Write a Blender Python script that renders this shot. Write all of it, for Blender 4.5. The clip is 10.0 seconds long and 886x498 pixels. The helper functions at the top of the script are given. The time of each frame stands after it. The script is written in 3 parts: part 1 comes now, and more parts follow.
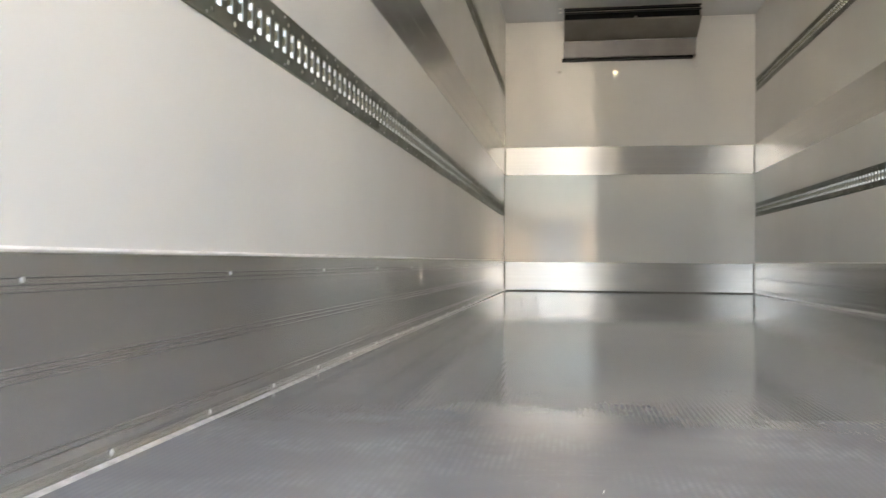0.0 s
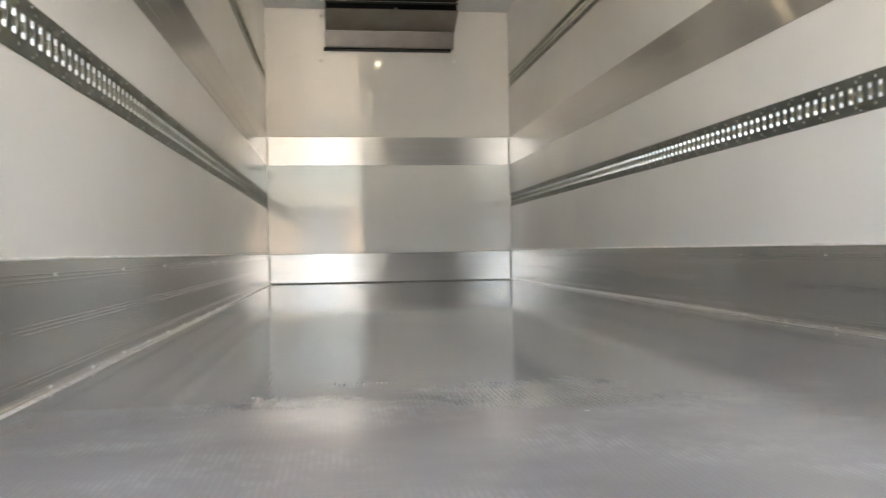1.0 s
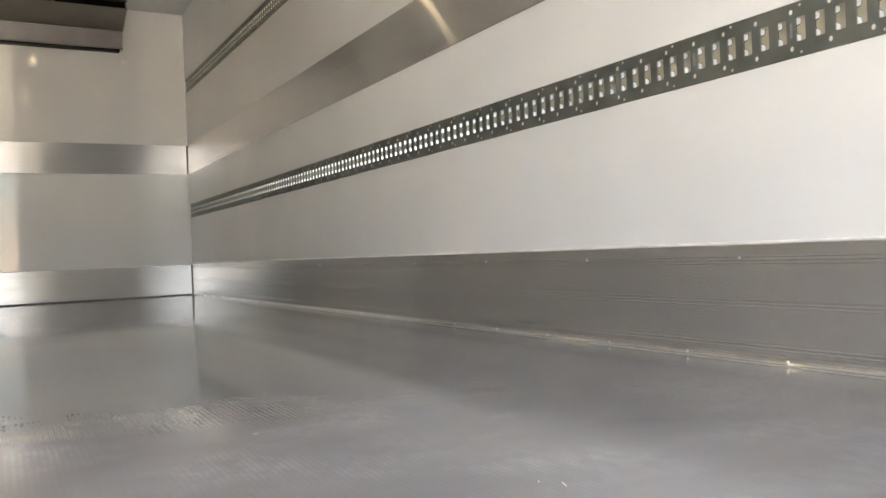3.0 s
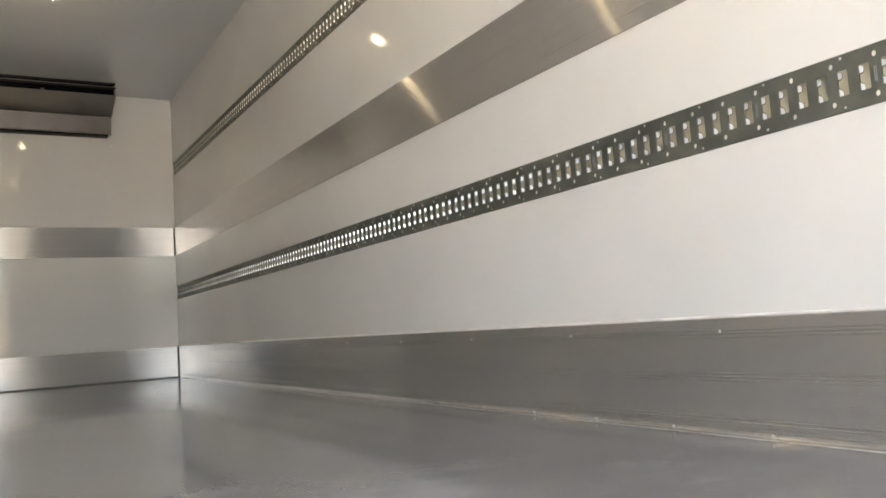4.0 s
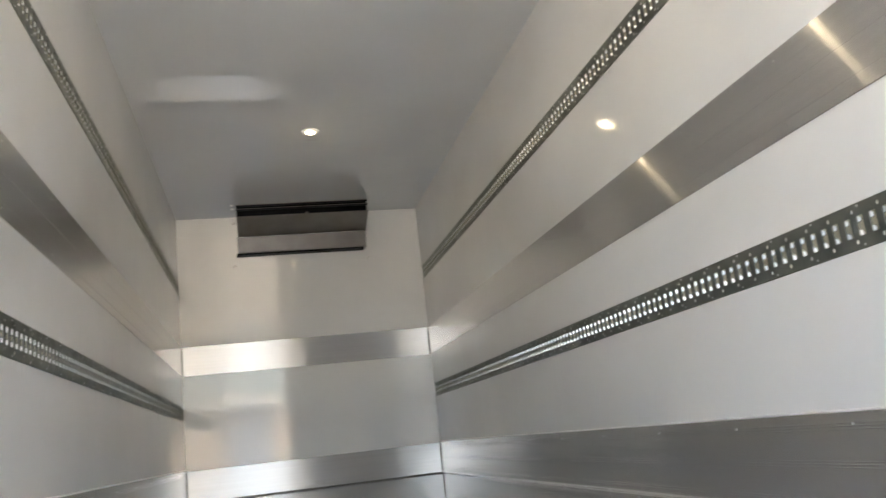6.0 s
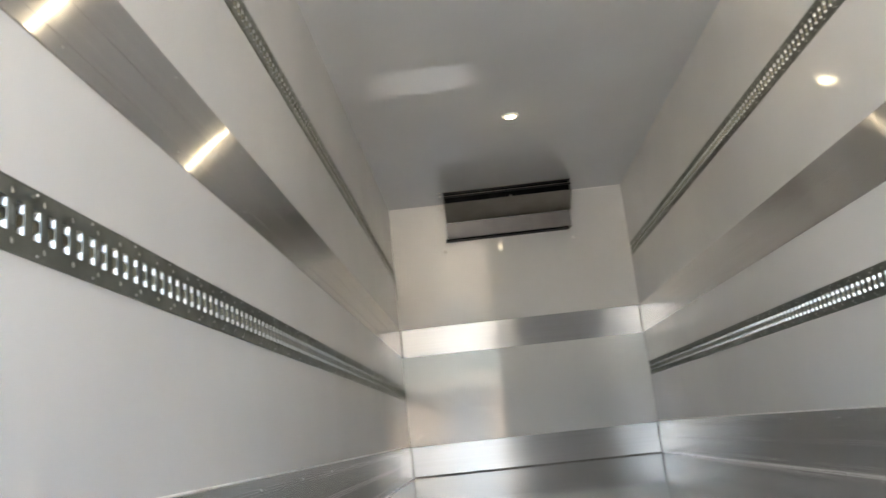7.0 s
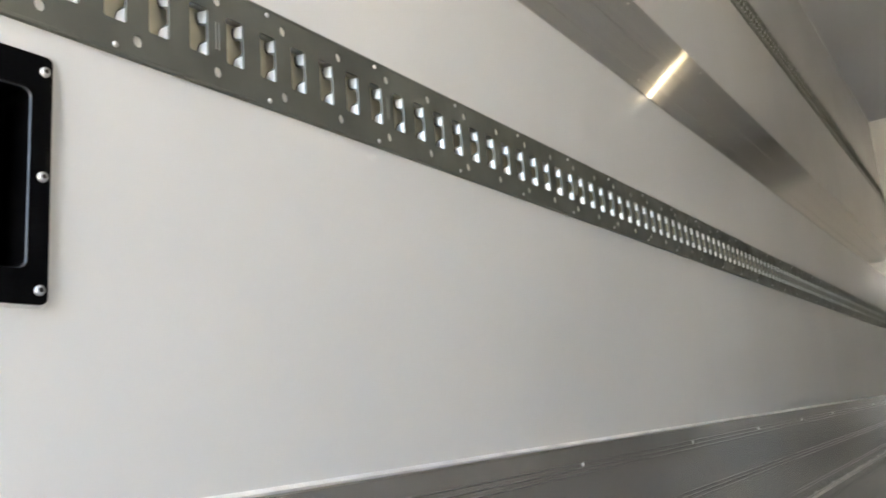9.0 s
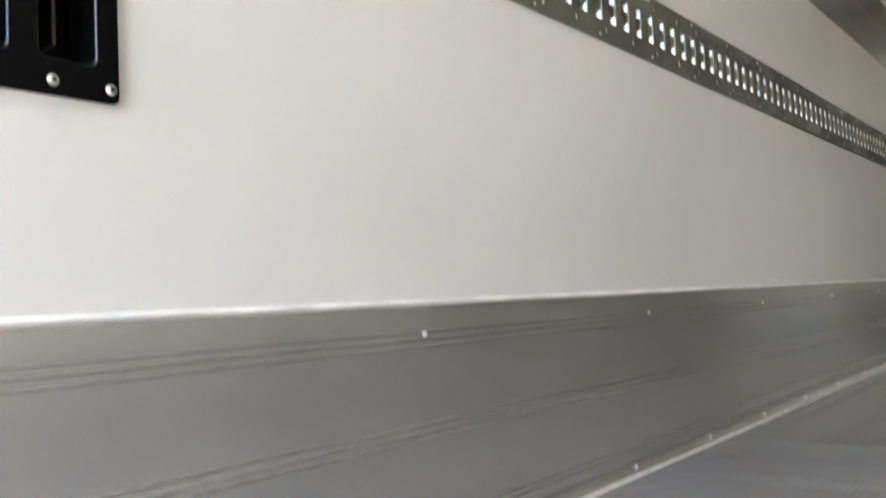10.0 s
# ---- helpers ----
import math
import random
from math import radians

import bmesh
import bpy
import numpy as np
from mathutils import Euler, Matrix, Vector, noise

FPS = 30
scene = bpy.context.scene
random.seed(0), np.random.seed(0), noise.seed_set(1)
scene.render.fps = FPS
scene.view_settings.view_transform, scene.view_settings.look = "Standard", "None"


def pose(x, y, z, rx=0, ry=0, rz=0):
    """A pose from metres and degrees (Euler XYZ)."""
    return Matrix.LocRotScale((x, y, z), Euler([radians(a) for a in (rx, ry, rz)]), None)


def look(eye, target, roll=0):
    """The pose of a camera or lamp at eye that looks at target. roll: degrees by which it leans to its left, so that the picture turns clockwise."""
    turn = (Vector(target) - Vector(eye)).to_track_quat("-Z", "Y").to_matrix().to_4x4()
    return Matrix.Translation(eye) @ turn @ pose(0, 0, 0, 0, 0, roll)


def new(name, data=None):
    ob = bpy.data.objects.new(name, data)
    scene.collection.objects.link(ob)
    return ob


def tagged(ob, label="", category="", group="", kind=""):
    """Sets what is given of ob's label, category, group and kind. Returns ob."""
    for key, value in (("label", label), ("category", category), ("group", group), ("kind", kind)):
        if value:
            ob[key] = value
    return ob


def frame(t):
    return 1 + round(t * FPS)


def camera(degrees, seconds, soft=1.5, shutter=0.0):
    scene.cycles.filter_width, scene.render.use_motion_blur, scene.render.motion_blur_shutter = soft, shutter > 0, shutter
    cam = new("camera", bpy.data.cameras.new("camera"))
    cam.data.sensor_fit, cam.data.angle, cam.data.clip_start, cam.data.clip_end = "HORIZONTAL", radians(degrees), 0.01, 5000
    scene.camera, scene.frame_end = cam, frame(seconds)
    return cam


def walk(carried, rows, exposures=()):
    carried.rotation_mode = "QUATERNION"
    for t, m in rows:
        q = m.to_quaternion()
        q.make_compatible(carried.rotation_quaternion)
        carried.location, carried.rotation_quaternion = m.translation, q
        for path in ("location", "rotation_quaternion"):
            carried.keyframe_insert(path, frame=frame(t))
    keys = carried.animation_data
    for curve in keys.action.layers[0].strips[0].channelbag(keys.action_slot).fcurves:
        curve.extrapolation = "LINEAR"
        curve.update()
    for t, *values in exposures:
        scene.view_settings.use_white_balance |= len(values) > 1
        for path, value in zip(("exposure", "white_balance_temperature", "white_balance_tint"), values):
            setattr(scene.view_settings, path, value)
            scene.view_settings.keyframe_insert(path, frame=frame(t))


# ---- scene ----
cam = camera(57.5, 10.0, shutter=0.3)
PATH = [
    (0, (-0.534, 0.176, 0.294), (-0.848, 2.151, 0.323), 0.5),
    (0.5, (-0.552, 0.278, 0.301), (-0.626, 2.276, 0.357), -1.7),
    (1, (-0.537, 0.289, 0.307), (-0.278, 2.272, 0.31), -1.0),
    (1.5, (-0.528, 0.321, 0.305), (-0.034, 2.259, 0.283), -1.5),
    (2, (-0.53, 0.374, 0.292), (0.175, 2.245, 0.259), -1.5),
    (2.5, (-0.513, 0.31, 0.302), (0.373, 2.102, 0.275), -1.7),
    (2.7, (-0.485, 0.322, 0.307), (0.446, 2.092, 0.288), -2.0),
    (3.8, (-0.476, 0.291, 0.333), (0.534, 2.012, 0.474), -3.7),
    (4, (-0.469, 0.292, 0.331), (0.533, 2.013, 0.517), -3.8),
    (4.5, (-0.472, 0.277, 0.346), (0.502, 1.999, 0.644), -4.7),
    (5, (-0.446, 0.271, 0.362), (0.435, 2.024, 0.749), -5.7),
    (5.5, (-0.459, 0.32, 0.367), (0.224, 2.15, 0.8), -6.6),
    (5.7, (-0.446, 0.311, 0.368), (0.143, 2.17, 0.81), -6.6),
    (6.8, (-0.452, 0.208, 0.374), (-0.396, 2.157, 0.818), -6.3),
    (7, (-0.46, 0.234, 0.376), (-0.514, 2.182, 0.823), -6.1),
    (7.5, (-0.485, 0.244, 0.378), (-0.832, 2.16, 0.835), -6.1),
    (8, (-0.516, 0.295, 0.381), (-1.124, 2.145, 0.839), -5.7),
    (8.5, (-0.528, 0.304, 0.377), (-1.385, 2.056, 0.820), -5.1),
    (9, (-0.535, 0.317, 0.362), (-1.634, 1.935, 0.777), -4.6),
    (9.5, (-0.54, 0.315, 0.36), (-1.791, 1.838, 0.7), -3.6),
    (10, (-0.552, 0.333, 0.305), (-1.824, 1.871, 0.432), -2.7),
]
BASE = 5.86          # stops from the daylit yard down to the dim hold
walk(cam, [(t, look(eye, target, roll)) for t, eye, target, roll in PATH],
     exposures=[(t, BASE + stops, kelvin, tint) for t, stops, kelvin, tint in (
         (0, 0.02, 7400, 10), (1.5, 0.18, 7450, 11), (2.5, 0.08, 7600, 12), (4.0, -0.04, 7600, 12), (5.0, -0.10, 7300, 12), (5.5, -0.05, 7050, 11),
         (7.0, -0.08, 6900, 10), (8.0, -0.30, 6950, 9), (9.0, -0.44, 7200, 9), (10, -0.30, 7350, 9))])

# ---- plan of the cargo body, metres ----
HALF = 1.2          # half the inner width
BACK = 8.29         # inner face of the far bulkhead
REAR = -1.1        # inner face of the rear doors
HIGH = 2.694        # inner height
KICK = 0.30         # height of the kick plates
BAND = (1.157, 1.435)
TRACKS = (0.8035, 1.997)   # middle heights of the two cargo tracks
LAMPS = (6.06, 3.84)

# ---- world, sun and daylight ----
world = bpy.data.worlds.new("sky")
scene.world = world
world.use_nodes = True
wn = world.node_tree
sky = wn.nodes.new("ShaderNodeTexSky")
sky.sky_type = "NISHITA"
sky.sun_disc = False
sky.sun_elevation = radians(47)
sky.sun_rotation = radians(73)
sky.dust_density = 4.0
wn.nodes["Background"].inputs["Strength"].default_value = 0.075
wn.links.new(sky.outputs["Color"], wn.nodes["Background"].inputs["Color"])
sun = new("sun", bpy.data.lights.new("sun", "SUN"))
sun.data.energy, sun.data.angle, sun.data.color = 4.0, radians(0.5), (1.0, 0.93, 0.82)
sun.matrix_world = look((9, 2.8, 10), (0, 0, 0))
YARD_END, YARD_TOP = -22.0, 2.6     # face and height of the building added across the yard
LED = 9.5          # strength of the ceiling lamps


# ---- materials ----
def node(tree, kind, **values):
    n = tree.nodes.new(kind)
    for key, value in values.items():
        if key in n.inputs:
            n.inputs[key].default_value = value
    return n


def base(name):
    mat = bpy.data.materials.new(name)
    mat.use_nodes = True
    tree = mat.node_tree
    return mat, tree, tree.nodes["Principled BSDF"]


def spot_noise(tree, scale, stretch=(1, 1, 1), detail=4.0):
    """Noise over the thing's own place, stretched along an axis."""
    coord = tree.nodes.new("ShaderNodeTexCoord")
    mapping = tree.nodes.new("ShaderNodeMapping")
    mapping.inputs["Scale"].default_value = stretch
    tree.links.new(coord.outputs["Object"], mapping.inputs["Vector"])
    n = node(tree, "ShaderNodeTexNoise", Scale=scale, Detail=detail)
    tree.links.new(mapping.outputs["Vector"], n.inputs["Vector"])
    return n.outputs["Fac"]


def ramp(tree, fac, low, high, at=(0.35, 0.65)):
    r = tree.nodes.new("ShaderNodeValToRGB")
    r.color_ramp.elements[0].position, r.color_ramp.elements[1].position = at
    as_rgb = lambda v: (v, v, v, 1) if isinstance(v, (int, float)) else (*v, 1)
    r.color_ramp.elements[0].color, r.color_ramp.elements[1].color = as_rgb(low), as_rgb(high)
    tree.links.new(fac, r.inputs["Fac"])
    return r.outputs["Color"]


def bump(tree, shader, height, strength, distance, below=None):
    b = node(tree, "ShaderNodeBump", Strength=strength, Distance=distance)
    tree.links.new(height, b.inputs["Height"])
    if below:
        tree.links.new(below, b.inputs["Normal"])
    tree.links.new(b.outputs["Normal"], shader.inputs["Normal"])
    return b.outputs["Normal"]


def white_panel(name, low, high, rough, drawn=0.0, wave=0.0004):
    """Smooth glass-fibre panel: faint mottling, smears in the gloss, long shallow waves."""
    mat, tree, p = base(name)
    tree.links.new(ramp(tree, spot_noise(tree, 1.1), low, high), p.inputs["Base Color"])
    tree.links.new(ramp(tree, spot_noise(tree, 2.3, (1, 0.5, 1), 6), rough * 0.8, rough * 1.25), p.inputs["Roughness"])
    p.inputs["Specular IOR Level"].default_value = 0.36
    if drawn:
        p.inputs["Anisotropic"].default_value = drawn
        tangent = tree.nodes.new("ShaderNodeTangent")
        tangent.direction_type = "UV_MAP"
        tangent.uv_map = "grain"
        tree.links.new(tangent.outputs["Tangent"], p.inputs["Tangent"])
    first = bump(tree, p, spot_noise(tree, 1.6, detail=1), 0.25, wave * 10)
    bump(tree, p, spot_noise(tree, 260, detail=2), 0.02, 0.0006, first)
    return mat


def brushed(name, low, high, rough, stretch, aniso, fine, wear=0.04, share=0.5):
    """Rolled aluminium with the grain along its length: a broad sheen and a fine drawn-out one."""
    mat, tree, p = base(name)
    p.inputs["Metallic"].default_value = 1.0
    grain = spot_noise(tree, 90, stretch, 6)
    blot = spot_noise(tree, 2.0, (1, 0.6, 1), 3)
    mix = node(tree, "ShaderNodeMix")
    mix.data_type = "RGBA"
    mix.inputs["Factor"].default_value = 0.65
    tree.links.new(ramp(tree, grain, low, high, (0.25, 0.75)), mix.inputs["A"])
    tree.links.new(ramp(tree, spot_noise(tree, 2.6, stretch, 3), low, high, (0.2, 0.8)), mix.inputs["B"])
    tree.links.new(mix.outputs["Result"], p.inputs["Base Color"])
    tree.links.new(ramp(tree, blot, rough - wear * 0.5, rough + wear * 0.5, (0.05, 0.95)), p.inputs["Roughness"])
    p.inputs["Anisotropic"].default_value = aniso
    tangent = tree.nodes.new("ShaderNodeTangent")
    tangent.direction_type = "UV_MAP"
    tangent.uv_map = "grain"
    tree.links.new(tangent.outputs["Tangent"], p.inputs["Tangent"])
    drawn = node(tree, "ShaderNodeBsdfAnisotropic", Roughness=fine, Anisotropy=-0.82)
    tree.links.new(mix.outputs["Result"], drawn.inputs["Color"])
    tree.links.new(tangent.outputs["Tangent"], drawn.inputs["Tangent"])
    two = node(tree, "ShaderNodeMixShader")
    two.inputs[0].default_value = share
    tree.links.new(p.outputs[0], two.inputs[1])
    tree.links.new(drawn.outputs[0], two.inputs[2])
    tree.links.new(two.outputs[0], tree.nodes["Material Output"].inputs["Surface"])
    return mat


def plain(name, colour, rough, metal=0.0, vary=0.12, scale=14.0):
    mat, tree, p = base(name)
    low = tuple(c * (1 - vary) for c in colour)
    high = tuple(min(1, c * (1 + vary)) for c in colour)
    tree.links.new(ramp(tree, spot_noise(tree, scale), low, high), p.inputs["Base Color"])
    tree.links.new(ramp(tree, spot_noise(tree, scale * 2.7), rough * 0.85, rough * 1.15), p.inputs["Roughness"])
    p.inputs["Metallic"].default_value = metal
    return mat


def glow(name, colour, strength):
    mat, tree, p = base(name)
    p.inputs["Base Color"].default_value = (*colour, 1)
    p.inputs["Emission Color"].default_value = (*colour, 1)
    p.inputs["Emission Strength"].default_value = strength
    return mat


def floor_metal():
    """Grey floor sheet with a fine crossed tread, scuffs and a dusty haze."""
    mat, tree, p = base("treaded_grey_floor")
    coord = tree.nodes.new("ShaderNodeTexCoord")
    split = tree.nodes.new("ShaderNodeSeparateXYZ")
    tree.links.new(coord.outputs["Object"], split.inputs["Vector"])

    def sine(of, pitch):
        m = tree.nodes.new("ShaderNodeMath")
        m.operation = "MULTIPLY"
        m.inputs[1].default_value = 2 * math.pi / pitch
        tree.links.new(of, m.inputs[0])
        s = tree.nodes.new("ShaderNodeMath")
        s.operation = "SINE"
        tree.links.new(m.outputs[0], s.inputs[0])
        return s.outputs[0]

    def both(kind, a, b):
        m = tree.nodes.new("ShaderNodeMath")
        m.operation = kind
        tree.links.new(a, m.inputs[0])
        tree.links.new(b, m.inputs[1])
        return m.outputs[0]

    gap = tree.nodes.new("ShaderNodeMath")
    gap.operation = "MULTIPLY_ADD"
    gap.inputs[1].default_value, gap.inputs[2].default_value = 0.3, 0.7
    tree.links.new(sine(split.outputs["Y"], 0.0125), gap.inputs[0])
    tread = both("MULTIPLY", sine(split.outputs["X"], 0.0108), gap.outputs[0])
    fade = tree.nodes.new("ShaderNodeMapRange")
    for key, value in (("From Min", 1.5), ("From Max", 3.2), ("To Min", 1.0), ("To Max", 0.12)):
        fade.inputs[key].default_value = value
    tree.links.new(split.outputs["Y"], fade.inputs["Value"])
    relief = both("MULTIPLY", tread, fade.outputs[0])     # relief fades deeper inside, where so fine a tread would alias
    smudge = spot_noise(tree, 1.3, (1, 0.7, 1), 7)
    streak = spot_noise(tree, 3.0, (0.7, 1.5, 1), 8)
    mix = node(tree, "ShaderNodeMix")
    mix.data_type = "RGBA"
    mix.inputs["Factor"].default_value = 0.45
    tree.links.new(ramp(tree, smudge, (0.195, 0.200, 0.210), (0.250, 0.256, 0.270), (0.25, 0.75)), mix.inputs["A"])
    tree.links.new(ramp(tree, streak, (0.190, 0.195, 0.205), (0.285, 0.293, 0.308), (0.35, 0.8)), mix.inputs["B"])

    def scuffs(scale, stretch, width, sparse):
        """Thin wandering lines, where a broad noise lets them through."""
        line = both("SUBTRACT", spot_noise(tree, scale, stretch, 3), half.outputs[0])
        size = tree.nodes.new("ShaderNodeMath")
        size.operation = "ABSOLUTE"
        tree.links.new(line, size.inputs[0])
        return both("MULTIPLY", ramp(tree, size.outputs[0], 0.55, 0.0, (0.0, width * 2)), ramp(tree, spot_noise(tree, 1.9, detail=2), 0.0, 1.0, sparse))

    half = tree.nodes.new("ShaderNodeValue")
    half.outputs[0].default_value = 0.5
    worn = both("MAXIMUM", scuffs(2.6, (0.35, 1.8, 1), 0.008, (0.52, 0.7)), scuffs(4.5, (1.3, 0.6, 1), 0.005, (0.56, 0.7)))
    dusty = both("MAXIMUM", worn, ramp(tree, spot_noise(tree, 3.4, (1, 1.3, 1), 9), 0.0, 0.85, (0.47, 0.68)))
    worked = tree.nodes.new("ShaderNodeMath")
    worked.operation = "MULTIPLY_ADD"
    worked.inputs[1].default_value, worked.inputs[2].default_value = 0.4, 0.6
    tree.links.new(tread, worked.inputs[0])
    dusty = both("MULTIPLY", both("MULTIPLY", dusty, worked.outputs[0]), ramp(tree, spot_noise(tree, 38, (1, 0.6, 1), 7), 0.15, 1.0, (0.38, 0.6)))
    over = node(tree, "ShaderNodeMix")
    over.data_type = "RGBA"
    soft = tree.nodes.new("ShaderNodeMath")
    soft.operation = "MULTIPLY"
    soft.inputs[1].default_value = 0.46
    tree.links.new(dusty, soft.inputs[0])
    tree.links.new(soft.outputs[0], over.inputs["Factor"])
    tree.links.new(mix.outputs["Result"], over.inputs["A"])
    over.inputs["B"].default_value = (0.41, 0.435, 0.475, 1)
    tree.links.new(over.outputs["Result"], p.inputs["Base Color"])
    rough = both("ADD", ramp(tree, streak, 0.060, 0.085, (0.2, 0.8)), ramp(tree, dusty, 0.0, 0.05, (0.0, 1.0)))
    tree.links.new(rough, p.inputs["Roughness"])
    p.inputs["Specular IOR Level"].default_value = 1.0
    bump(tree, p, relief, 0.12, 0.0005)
    return mat


WHITE = white_panel("white_gloss_panel", (0.75, 0.745, 0.73), (0.81, 0.805, 0.79), 0.08, 0.5)
CEIL = white_panel("white_ceiling_panel", (0.76, 0.78, 0.81), (0.80, 0.82, 0.85), 0.018, wave=0.00006)
CEIL.node_tree.nodes["Principled BSDF"].inputs["Specular IOR Level"].default_value = 0.5
CEIL.node_tree.nodes["Principled BSDF"].inputs["IOR"].default_value = 2.7
ALU = brushed("rolled_aluminium", (0.67, 0.655, 0.635), (0.80, 0.785, 0.76), 0.19, (18, 0.25, 18), 0.93, 0.13)
ALU.node_tree.nodes["Principled BSDF"].inputs["Metallic"].default_value = 0.72
# base darkened against the doorway's reflection; lower metallic lifts the dim side
ALU_ACROSS_DIM = brushed("rolled_aluminium_across_dim", (0.39, 0.39, 0.395), (0.45, 0.45, 0.455), 0.33, (0.25, 18, 18), 0.97, 0.27, 0.0, 0.35)
ALU_ACROSS_DIM.node_tree.nodes["Principled BSDF"].inputs["Metallic"].default_value = 0.6
ZINC = plain("zinc_plated_steel", (0.170, 0.177, 0.155), 0.42, 0.6, 0.16, 9)
# near-white copy of the zinc, for tabs that face the daylight
LIP = plain("daylit_slot_tab", (0.87, 0.89, 0.895), 0.32, 0.45, 0.03)
HOLE_FILL = plain("pale_hole_fill", (0.86, 0.84, 0.78), 0.6)
TAN = plain("tan_backing", (0.62, 0.58, 0.43), 0.7)
STEEL = plain("bright_rivet", (0.66, 0.66, 0.65), 0.38, 0.8)
RIDGE = plain("polished_ridge", (0.54, 0.53, 0.515), 0.075, 0.95, 0.06, 30)
FLOOR_SEAL = plain("grey_floor_sealant", (0.46, 0.455, 0.44), 0.45, 0, 0.2, 40)
SEAL = plain("white_sealant", (0.85, 0.84, 0.82), 0.35)
DARK = plain("dark_joint_and_shade", (0.05, 0.045, 0.04), 0.6)
BLACK = plain("black_plastic", (0.0015, 0.0015, 0.002), 0.34)
BLACK.node_tree.nodes["Principled BSDF"].inputs["Specular IOR Level"].default_value = 0.08
# lighter, bluish black that paints the highlight along the recess rims
RIM_GLINT = plain("black_rim_glint", (0.028, 0.030, 0.034), 0.3)
# lighter black, so the rib's edge carries a thin highlight in its colour
RIB_GLINT = plain("black_rib_glint", (0.03, 0.03, 0.032), 0.36)
UNIT = plain("grey_painted_steel", (0.26, 0.24, 0.22), 0.33, 0.5, 0.1, 5)
# darker copy of the unit's steel, offsetting light on the steep lower panel
UNIT_DARKENED = plain("darkened_unit_steel", (0.135, 0.124, 0.114), 0.34, 0.15, 0.1, 5)
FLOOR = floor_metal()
GLASS = glow("warm_lamp_lens", (1.0, 0.86, 0.60), LED)
# emissive ring added for the lamp's bloom and some extra light
HALO = glow("warm_lamp_halo", (1.0, 0.82, 0.52), LED * 0.06)
CASE = plain("white_lamp_case", (0.75, 0.75, 0.73), 0.4)
# added building: cool wall and warm slats, chosen for their tint in reflections
FACADE = plain("cool_tint_facade", (0.235, 0.265, 0.32), 0.85, 0, 0.15, 0.8)
TINT_SLAT = plain("cream_tint_slat", (0.55, 0.475, 0.40), 0.6, 0, 0.06, 2.0)
YARD = plain("concrete_yard", (0.28, 0.26, 0.225), 0.9, 0, 0.25, 1.5)


# ---- mesh helpers ----
def mesh(name, verts, faces, material, grain=None, smooth=False):
    data = bpy.data.meshes.new(name)
    data.from_pydata(verts, [], faces)
    data.materials.append(material)
    if grain:
        layer = data.uv_layers.new(name="grain")
        i, j = grain
        for loop in data.loops:
            v = data.vertices[loop.vertex_index].co
            layer.data[loop.index].uv = (v[i], v[j])
    if smooth:
        for face in data.polygons:
            face.use_smooth = True
    data.update()
    return data


def thing(name, place, label, category, group="", kind=""):
    e = new(name)
    e.location = place
    e.empty_display_size = 0.1
    return tagged(e, label, category, group, kind)


def part(name, data, parent, label="", m=None):
    ob = new(name, data)
    ob.parent = parent
    ob.matrix_parent_inverse = Matrix.Translation(parent.location).inverted()
    if m is not None:
        ob.matrix_basis = m
    if label:
        ob["label"] = label
    return ob


def box(x0, x1, y0, y1, z0, z1, edge=0.0):
    """Corner points and faces of a box, its edges cut off by edge."""
    bm = bmesh.new()
    bmesh.ops.create_cube(bm, size=1, matrix=Matrix.Translation(((x0 + x1) / 2, (y0 + y1) / 2, (z0 + z1) / 2)) @ Matrix.Diagonal((x1 - x0, y1 - y0, z1 - z0, 1)))
    if edge:
        bmesh.ops.bevel(bm, geom=bm.edges[:], offset=edge, segments=2, affect="EDGES", profile=0.5)
    bm.verts.index_update()
    out = [tuple(v.co) for v in bm.verts], [[v.index for v in f.verts] for f in bm.faces]
    bm.free()
    return out


def run(profile, ends, place):
    """A profile of (out, up) drawn between two ends; place turns (out, along, up) into a point."""
    n = len(profile)
    verts = [place(d, u, z) for u in ends for d, z in profile]
    faces = [[i, i + 1, n + i + 1, n + i] for i in range(n - 1)]
    faces += [list(range(n)), list(range(2 * n - 1, n - 1, -1))]
    return verts, faces


def dome(radius, high, rings=3, sides=10):
    """A rivet head that stands along +x."""
    verts, faces = [(high, 0, 0)], []
    for k in range(1, rings + 1):
        a = math.pi / 2 * k / rings
        for s in range(sides):
            b = 2 * math.pi * s / sides
            verts.append((high * math.cos(a), radius * math.sin(a) * math.cos(b), radius * math.sin(a) * math.sin(b)))
    for s in range(sides):
        faces.append([0, 1 + s, 1 + (s + 1) % sides])
        for k in range(rings - 1):
            a, b = 1 + k * sides, 1 + (k + 1) * sides
            faces.append([a + s, b + s, b + (s + 1) % sides, a + (s + 1) % sides])
    return verts, faces


def left(d, u, z):
    return (-HALF + d, u, z)


def right(d, u, z):
    return (HALF - d, u, z)


def far(d, u, z):
    return (u, BACK - d, z)


SIDES = {"left": (left, 1), "right": (right, -1)}
RIVET = mesh("rivet", *dome(0.0045, 0.0028), STEEL, smooth=True)
SMALL_RIVET = mesh("rivet_small", *dome(0.0034, 0.002), STEEL, smooth=True)


